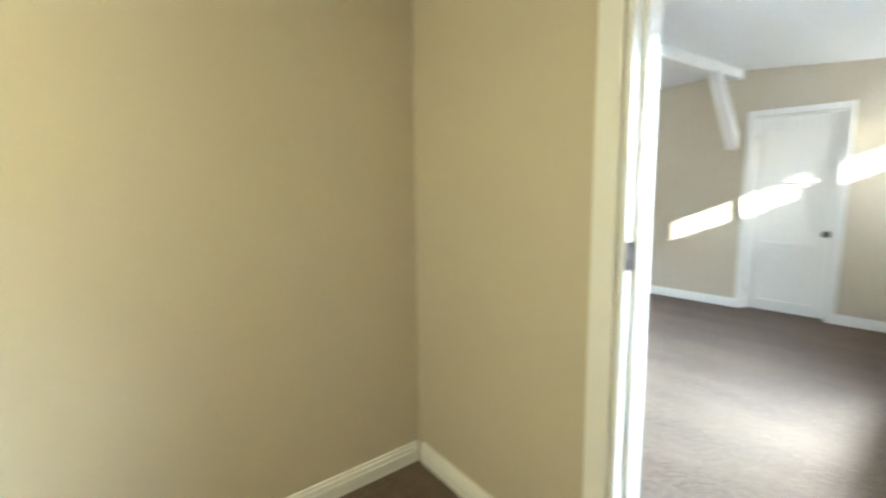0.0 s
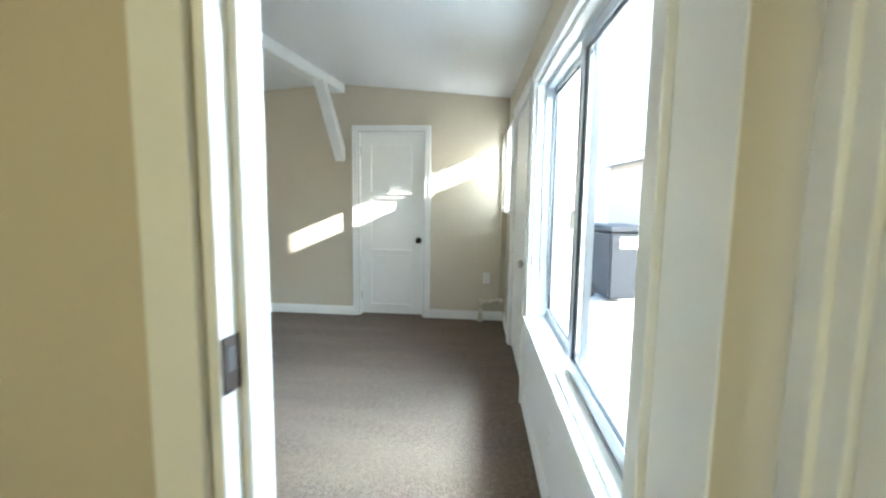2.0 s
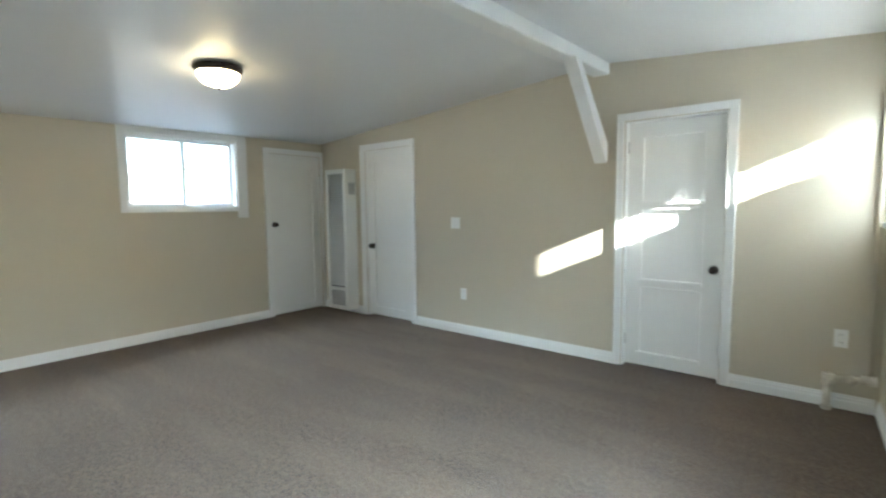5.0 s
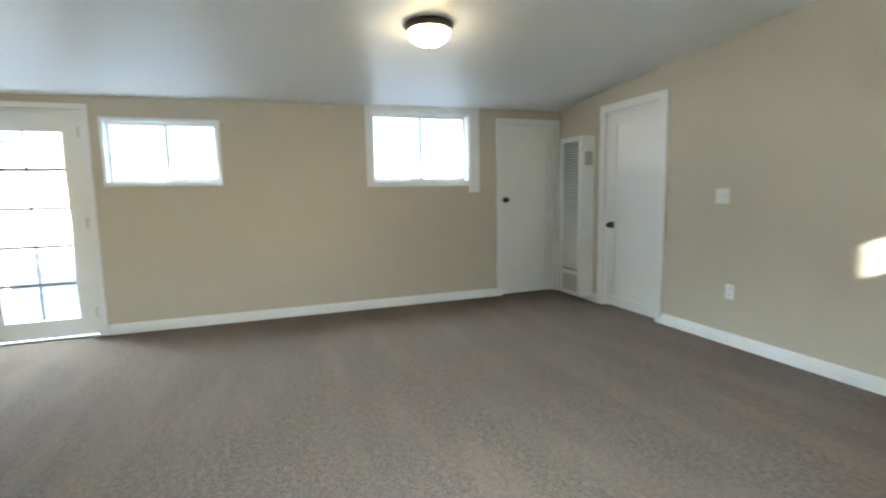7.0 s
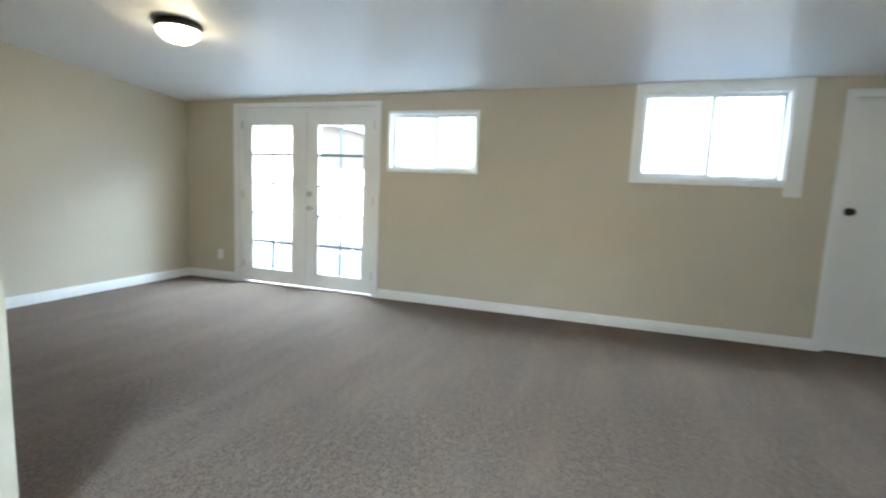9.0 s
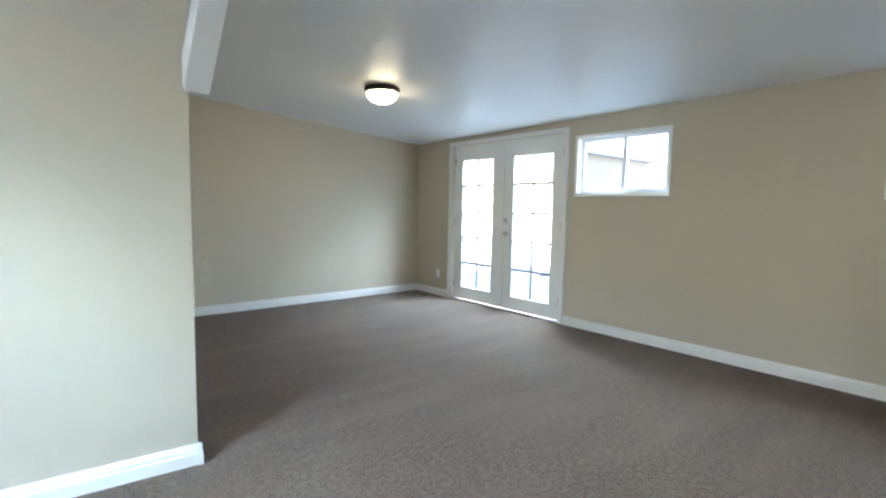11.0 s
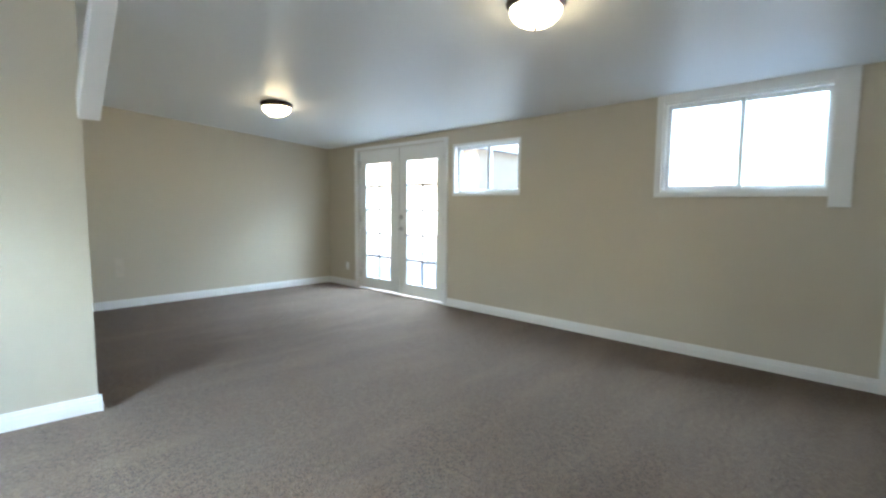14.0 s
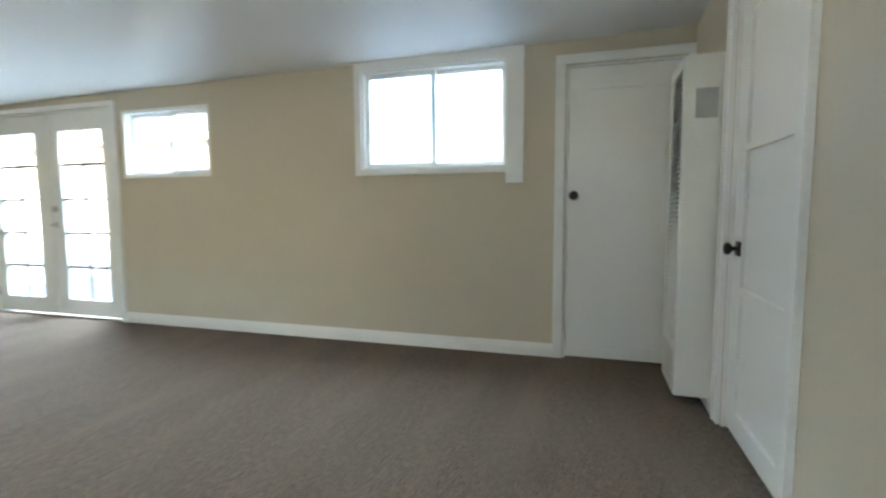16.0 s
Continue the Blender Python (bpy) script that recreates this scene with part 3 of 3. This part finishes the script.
# ---- ridge beam and knee braces ----
bm = bmesh.new()
ends = []
for x, y in ((3.755, 0.0), (3.62, -4.16)):
    zc = ceiling_z(x, y)
    ends.append([bm.verts.new((x + dx, y, z)) for dx, z in ((-0.07, zc + 0.03), (-0.07, zc - 0.085), (-0.062, zc - 0.093), (0.062, zc - 0.093), (0.07, zc - 0.085), (0.07, zc + 0.03))])
for i in range(6):
    bm.faces.new((ends[0][i], ends[0][(i + 1) % 6], ends[1][(i + 1) % 6], ends[1][i]))
bm.faces.new(ends[0])
bm.faces.new(ends[1][::-1])
solid("ceiling_beam", bm, TRIM, "white painted timber ridge beam under the ceiling", "beam", None, "structure")


def knee_brace(x, y, side, z_low=1.70, reach=0.56):
    """A slanting timber from the wall at y up to the beam; side is -1 where the room lies to the south."""
    zc = ceiling_z(x, y) - 0.09
    bm = bmesh.new()
    pts = [(0, z_low), (0.025, z_low - 0.035), (0.075, z_low + 0.02), (reach + 0.09, zc), (reach, zc + 0.0), (0, z_low + 0.12)]
    ring = [[bm.verts.new((x + dx, y + side * p, z)) for p, z in pts] for dx in (-0.05, 0.05)]
    bm.faces.new(ring[0])
    bm.faces.new(ring[1][::-1])
    for i in range(6):
        bm.faces.new((ring[0][i], ring[0][(i + 1) % 6], ring[1][(i + 1) % 6], ring[1][i]))
    bmesh.ops.bevel(bm, geom=list(bm.edges), offset=0.003, segments=1, affect="EDGES")
    solid("knee_brace", bm, TRIM, "white painted timber knee brace under the beam", "brace")


knee_brace(3.775, 0.0, -1)
knee_brace(3.60, -4.13, 1)

# ---- wall heater ----
h = thing("wall_heater", pose(0.30, 0, -0.085) @ Matrix.Diagonal((0.95, 0.84, 1.036, 1)), "tall cream gas wall heater with a louvred front", "heater")
part("side_panel", boxes((0, 0.012, -0.20, -0.001, 0.14, 1.82)), HEATER, h)
part("side_panel", boxes((0.388, 0.40, -0.20, -0.001, 0.14, 1.82)), HEATER, h)
part("top_panel", boxes((0.012, 0.388, -0.20, -0.001, 1.80, 1.82)), HEATER, h)
part("base_panel", boxes((0.012, 0.388, -0.20, -0.001, 0.14, 0.16)), HEATER, h)
part("back_panel", boxes((0.012, 0.388, -0.02, -0.001, 0.16, 1.80)), HEATER, h)
part("front_frame", boxes((0, 0.045, -0.215, -0.20, 0.14, 1.82), (0.355, 0.40, -0.215, -0.20, 0.14, 1.82), (0.045, 0.355, -0.215, -0.20, 1.765, 1.82), (0.045, 0.355, -0.215, -0.20, 0.14, 0.19), (0.045, 0.355, -0.215, -0.20, 0.36, 0.41), bevel=0.004), HEATER, h)
# Dark sheet added behind the louvres: the cabinet's inner shade as colour.
part("vent_shade_sheet", boxes((0.02, 0.38, -0.16, -0.155, 0.17, 1.79)), DARK, h)
for i in range(54):
    z = 0.425 + i * 0.0248
    bm = bmesh.new()
    v = [bm.verts.new(p) for p in ((0.045, -0.212, z), (0.355, -0.212, z), (0.355, -0.185, z + 0.016), (0.045, -0.185, z + 0.016), (0.045, -0.212, z + 0.002), (0.355, -0.212, z + 0.002), (0.355, -0.185, z + 0.018), (0.045, -0.185, z + 0.018))]
    for q in ((0, 1, 2, 3), (4, 7, 6, 5), (0, 4, 5, 1), (2, 6, 7, 3), (0, 3, 7, 4), (1, 5, 6, 2)):
        bm.faces.new([v[k] for k in q])
    part("louvre", bm, HEATER, h)
for i in range(11):
    z = 0.20 + i * 0.0145
    part("grille_bar", boxes((0.045, 0.355, -0.208, -0.200, z, z + 0.006)), HEATER, h)
part("vent_plate", boxes((0.4005, 0.404, -0.15, -0.03, 1.52, 1.66), bevel=0.001), GREY, h, "grey perforated side plate")

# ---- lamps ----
# The third lamp is unseen, added to give the hall warm light.
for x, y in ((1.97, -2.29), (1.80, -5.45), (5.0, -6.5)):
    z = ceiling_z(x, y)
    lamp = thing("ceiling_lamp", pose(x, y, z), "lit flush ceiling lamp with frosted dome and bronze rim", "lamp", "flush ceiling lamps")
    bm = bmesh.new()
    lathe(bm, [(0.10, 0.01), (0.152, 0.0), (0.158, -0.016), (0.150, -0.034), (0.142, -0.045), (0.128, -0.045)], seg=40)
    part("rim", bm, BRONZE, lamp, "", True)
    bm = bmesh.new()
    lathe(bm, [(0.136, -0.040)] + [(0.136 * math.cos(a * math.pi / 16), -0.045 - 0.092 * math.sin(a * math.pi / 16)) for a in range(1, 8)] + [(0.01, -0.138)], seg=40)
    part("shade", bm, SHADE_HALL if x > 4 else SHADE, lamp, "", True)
    bm = bmesh.new()
    lathe(bm, [(0.006, -0.130), (0.011, -0.139), (0.009, -0.147), (0.003, -0.153)], seg=14)
    part("finial", bm, BRONZE, lamp, "", True)


# ---- plates and small fixtures ----
def outlet(frame_m, u, z, label="white duplex outlet plate on the wall"):
    o = thing("wall_outlet", frame_m @ pose(u, 0, z), label, "outlet")
    part("plate", boxes((-0.036, 0.036, 0, 0.006, -0.058, 0.058), bevel=0.002), PLATE, o)
    for dz in (-0.026, 0.026):
        s = part("socket", boxes((-0.017, 0.017, 0.006, 0.008, dz - 0.014, dz + 0.014), bevel=0.0008), PLATE, o)
        part("slots", boxes((-0.008, -0.005, 0.008, 0.0085, dz - 0.005, dz + 0.005), (0.005, 0.008, 0.008, 0.0085, dz - 0.005, dz + 0.005)), SLOT, s)


def switch(frame_m, u, z, gangs):
    o = thing("light_switch", frame_m @ pose(u, 0, z), "white light switch plate on the wall", "switch")
    w = 0.036 + 0.023 * (gangs - 1)
    part("plate", boxes((-w, w, 0, 0.006, -0.058, 0.058), bevel=0.002), PLATE, o)
    for i in range(gangs):
        u1 = (i - (gangs - 1) / 2) * 0.046
        part("toggle", boxes((u1 - 0.005, u1 + 0.005, 0.006, 0.016, -0.006, 0.012), bevel=0.001), PLATE, o)


switch(NORTH, 2.24, 1.157, 2)
outlet(NORTH, 2.34, 0.42, "white outlet plate above the baseboard")
outlet(NORTH, 5.35, 0.456, "white outlet plate beside the pipe")
outlet(WEST, -6.81, 0.30, "small white outlet plate near the french doors")
outlet(EAST, 3.05, 0.33, "white outlet plate under the large window")
switch(STUB, 0.84, 1.20, 1)

p = thing("drain_pipe", pose(0, 0, 0), "painted elbow pipe rising from floor to corner", "pipe")
bm = bmesh.new()
tube(bm, (5.295, -0.06, 0.0), (5.295, -0.06, 0.19), 0.022)
tube(bm, (5.295, -0.06, 0.20), (5.50, -0.06, 0.225), 0.020)
part("run", bm, PIPE, p, "", True)
for a, b, r in (((5.295, -0.06, 0.165), (5.295, -0.06, 0.235), 0.031), ((5.275, -0.06, 0.20), (5.335, -0.06, 0.205), 0.030), ((5.40, -0.06, 0.19), (5.43, -0.06, 0.225), 0.028), ((5.455, -0.06, 0.22), (5.53, -0.06, 0.226), 0.030), ((5.295, -0.06, 0.0), (5.295, -0.06, 0.03), 0.030)):
    bm = bmesh.new()
    tube(bm, a, b, r)
    part("fitting", bm, PIPE, p)
bm = bmesh.new()
tube(bm, (5.495, -0.045, 0.22), (5.495, -0.045, 1.95), 0.014)
part("riser", bm, WALL, p, "beige painted riser in the corner", True)

# ---- outside ----
solid("ground", boxes((-400, 400, -400, 400, -0.4, -0.14)), CONCRETE, "pale sunlit concrete yard", "ground", None, "structure")
solid("exterior_wall", boxes((5.80, 6.45, 0.30, 1.2, -0.14, 2.7)), WHITESTUCCO, "white stucco return wall of the house", "wall", None, "structure")


def house(x0, x1, y0, y1, zw, zr, name, label, windows):
    ob = thing(name, pose(0, 0, 0), label, "house")
    part("wall", boxes((x0, x1, y0, y1, -0.14, zw)), STUCCO, ob)
    bm = bmesh.new()
    o = 0.45
    base = [bm.verts.new(p) for p in ((x0 - o, y0 - o, zw), (x1 + o, y0 - o, zw), (x1 + o, y1 + o, zw), (x0 - o, y1 + o, zw))]
    ins = min(x1 - x0, y1 - y0) * 0.42
    top = [bm.verts.new(p) for p in ((x0 + ins, y0 + ins, zr), (x1 - ins, y0 + ins, zr), (x1 - ins, y1 - ins, zr), (x0 + ins, y1 - ins, zr))]
    bm.faces.new(base[::-1])
    bm.faces.new(top)
    for i in range(4):
        bm.faces.new((base[i], base[(i + 1) % 4], top[(i + 1) % 4], top[i]))
    part("roof", bm, ROOF, ob)
    part("fascia", boxes((x0 - o - 0.03, x1 + o + 0.03, y0 - o - 0.03, y0 - o, zw - 0.03, zw + 0.16), (x0 - o - 0.03, x0 - o, y0 - o, y1 + o, zw - 0.03, zw + 0.16), (x1 + o, x1 + o + 0.03, y0 - o, y1 + o, zw - 0.03, zw + 0.16), (x0 - o - 0.03, x1 + o + 0.03, y1 + o, y1 + o + 0.03, zw - 0.03, zw + 0.16)), TRIM, ob)
    for wx0, wx1, wz0, wz1 in windows:
        wob = part("window", boxes((wx0, wx1, y0 - 0.03, y0, wz0, wz1)), VINYL, ob)
        part("window_pane", boxes((wx0 + 0.06, wx1 - 0.06, y0 - 0.034, y0 - 0.03, wz0 + 0.06, wz1 - 0.06)), DARK, wob)
    return ob


house(10.3, 24.0, 9.8, 15.5, 2.45, 3.9, "neighbour_house", "single-storey beige stucco house with white fascia", [(13.4, 13.8, 1.9, 2.3)])
# Added wall, out of view: it blocks the sun from the large window.
solid("sun_blocker_wall", boxes((9.2, 9.6, -12.0, -2.62, -0.14, 5.2)), STUCCO, "unseen stucco wall added to keep the sun off the large window", "wall", None, "structure")


def leaf_cloud(bm, rnd, centre, radii, count, size):
    for _ in range(count):
        a, b, r = rnd.uniform(0, 2 * math.pi), rnd.uniform(-1, 1), rnd.uniform(0.45, 1.0) ** 0.5
        s = math.sqrt(1 - b * b)
        c = Vector((centre[0] + radii[0] * r * s * math.cos(a), centre[1] + radii[1] * r * s * math.sin(a), centre[2] + radii[2] * r * b))
        q = Euler((rnd.uniform(0, 6), rnd.uniform(0, 6), rnd.uniform(0, 6))).to_matrix()
        k = size * rnd.uniform(0.6, 1.4)
        bm.faces.new([bm.verts.new(c + q @ Vector(p)) for p in ((-k, 0, 0), (0, -k * 0.4, k * 0.1), (k, 0, 0), (0, k * 0.4, k * 0.1))])


def cypress(x, y, h, r, seed):
    rnd = random.Random(seed)
    t = thing("cypress_tree", pose(x, y, -0.14), "tall narrow dark green cypress behind the house", "tree", "cypress trees")
    bm = bmesh.new()
    tube(bm, (0, 0, 0), (0, 0, h * 0.9), 0.2, 10, 0.03)
    part("trunk", bm, BARK, t)
    bm = bmesh.new()
    for i in range(14):
        f = i / 13
        w = r * (1 - f) ** 0.7 + 0.08
        leaf_cloud(bm, rnd, (rnd.uniform(-0.1, 0.1), rnd.uniform(-0.1, 0.1), h * (0.12 + 0.86 * f)), (w, w, h * 0.06), 240, 0.16)
    part("crown", bm, FOLIAGE, t)


cypress(17.0, 18.2, 8.6, 0.9, 1)
cypress(19.4, 18.6, 7.0, 1.0, 2)
cypress(16.3, 18.9, 6.0, 0.9, 3)

b = thing("wheelie_bin", pose(7.17, 1.88, -0.14, 0, 0, 14), "dark grey wheeled rubbish bin on the concrete", "bin")
bm = bmesh.new()
lo = [bm.verts.new(p) for p in ((-0.22, -0.26, 0.06), (0.22, -0.26, 0.06), (0.22, 0.26, 0.06), (-0.22, 0.26, 0.06))]
hi = [bm.verts.new(p) for p in ((-0.29, -0.36, 1.0), (0.29, -0.36, 1.0), (0.29, 0.36, 1.0), (-0.29, 0.36, 1.0))]
bm.faces.new(lo[::-1])
bm.faces.new(hi)
for i in range(4):
    bm.faces.new((lo[i], lo[(i + 1) % 4], hi[(i + 1) % 4], hi[i]))
bmesh.ops.bevel(bm, geom=list(bm.edges), offset=0.03, segments=2, affect="EDGES")
part("body", bm, BIN, b)
part("lid", boxes((-0.31, 0.31, -0.40, 0.38, 1.0, 1.07), bevel=0.025), BIN, b)
part("handle", boxes((-0.26, 0.26, 0.38, 0.44, 0.93, 0.97), bevel=0.01), BIN, b)
part("label", boxes((-0.14, 0.14, -0.352, -0.345, 0.78, 0.93)), PLATE, b, "white sticker")
for s in (-0.24, 0.24):
    bm = bmesh.new()
    tube(bm, (s - 0.03, 0.25, 0.10), (s + 0.03, 0.25, 0.10), 0.10, 20)
    part("wheel", bm, CABLE, b)

for z0, z1 in ((2.65, 2.9), (2.55, 3.3)):
    bm = bmesh.new()
    for i in range(16):
        f, g = i / 16, (i + 1) / 16
        sag = lambda q: z0 + (z1 - z0) * q - 0.9 * q * (1 - q)
        tube(bm, (6.2 + 6 * f, 1.0 + 9 * f, sag(f)), (6.2 + 6 * g, 1.0 + 9 * g, sag(g)), 0.012, 6)
    solid("overhead_cable", bm, CABLE, "thin black cable strung from the house", "cable")

# patio west of the house
rail = thing("patio_rail", pose(-3.4, 0, -0.14), "weathered grey patio rail on low posts", "rail")
part("top_rail", boxes((-0.05, 0.05, -9.5, -5.2, 0.52, 0.60), bevel=0.008), RAIL, rail)
part("base_board", boxes((-0.02, 0.02, -9.5, -5.2, 0.25, 0.42), bevel=0.004), RAIL, rail)
for i in range(6):
    part("post", boxes((-0.045, 0.045, -9.45 + i * 0.84, -9.36 + i * 0.84, 0, 0.52), bevel=0.006), RAIL, rail)
rnd = random.Random(8)
s = thing("shrub", pose(-6.2, -5.0, -0.14), "small green shrub in the sunny yard", "shrub")
bm = bmesh.new()
for i in range(6):
    tube(bm, (0, 0, 0), (rnd.uniform(-0.4, 0.4), rnd.uniform(-0.4, 0.4), rnd.uniform(0.6, 1.3)), 0.02, 6, 0.008)
part("stems", bm, BARK, s)
bm = bmesh.new()
for i in range(9):
    leaf_cloud(bm, rnd, (rnd.uniform(-0.35, 0.35), rnd.uniform(-0.35, 0.35), rnd.uniform(0.6, 1.5)), (0.28, 0.28, 0.24), 110, 0.07)
part("crown", bm, FOLIAGE, s)
house(-17.0, -10.0, -24.0, -12.5, 3.4, 5.0, "rear_house", "beige stucco house beyond the back yard", [])
house(-8.6, -3.4, 2.2, 7.5, 2.5, 3.9, "side_house", "stucco outbuilding with a low hipped roof", [])
solid("wall_patch", boxes((2.78, 2.86, 0.0, 0.002, 0.36, 0.58)), PATCH, "pale paint patch low on the end wall", "paint patch", pose(0, SOUTH_Y, 0), "structure")
solid("garden_wall", boxes((-9.2, -9.0, -30, 20, -0.14, 1.7)), WHITESTUCCO, "white garden wall at the back of the yard", "wall", None, "structure")
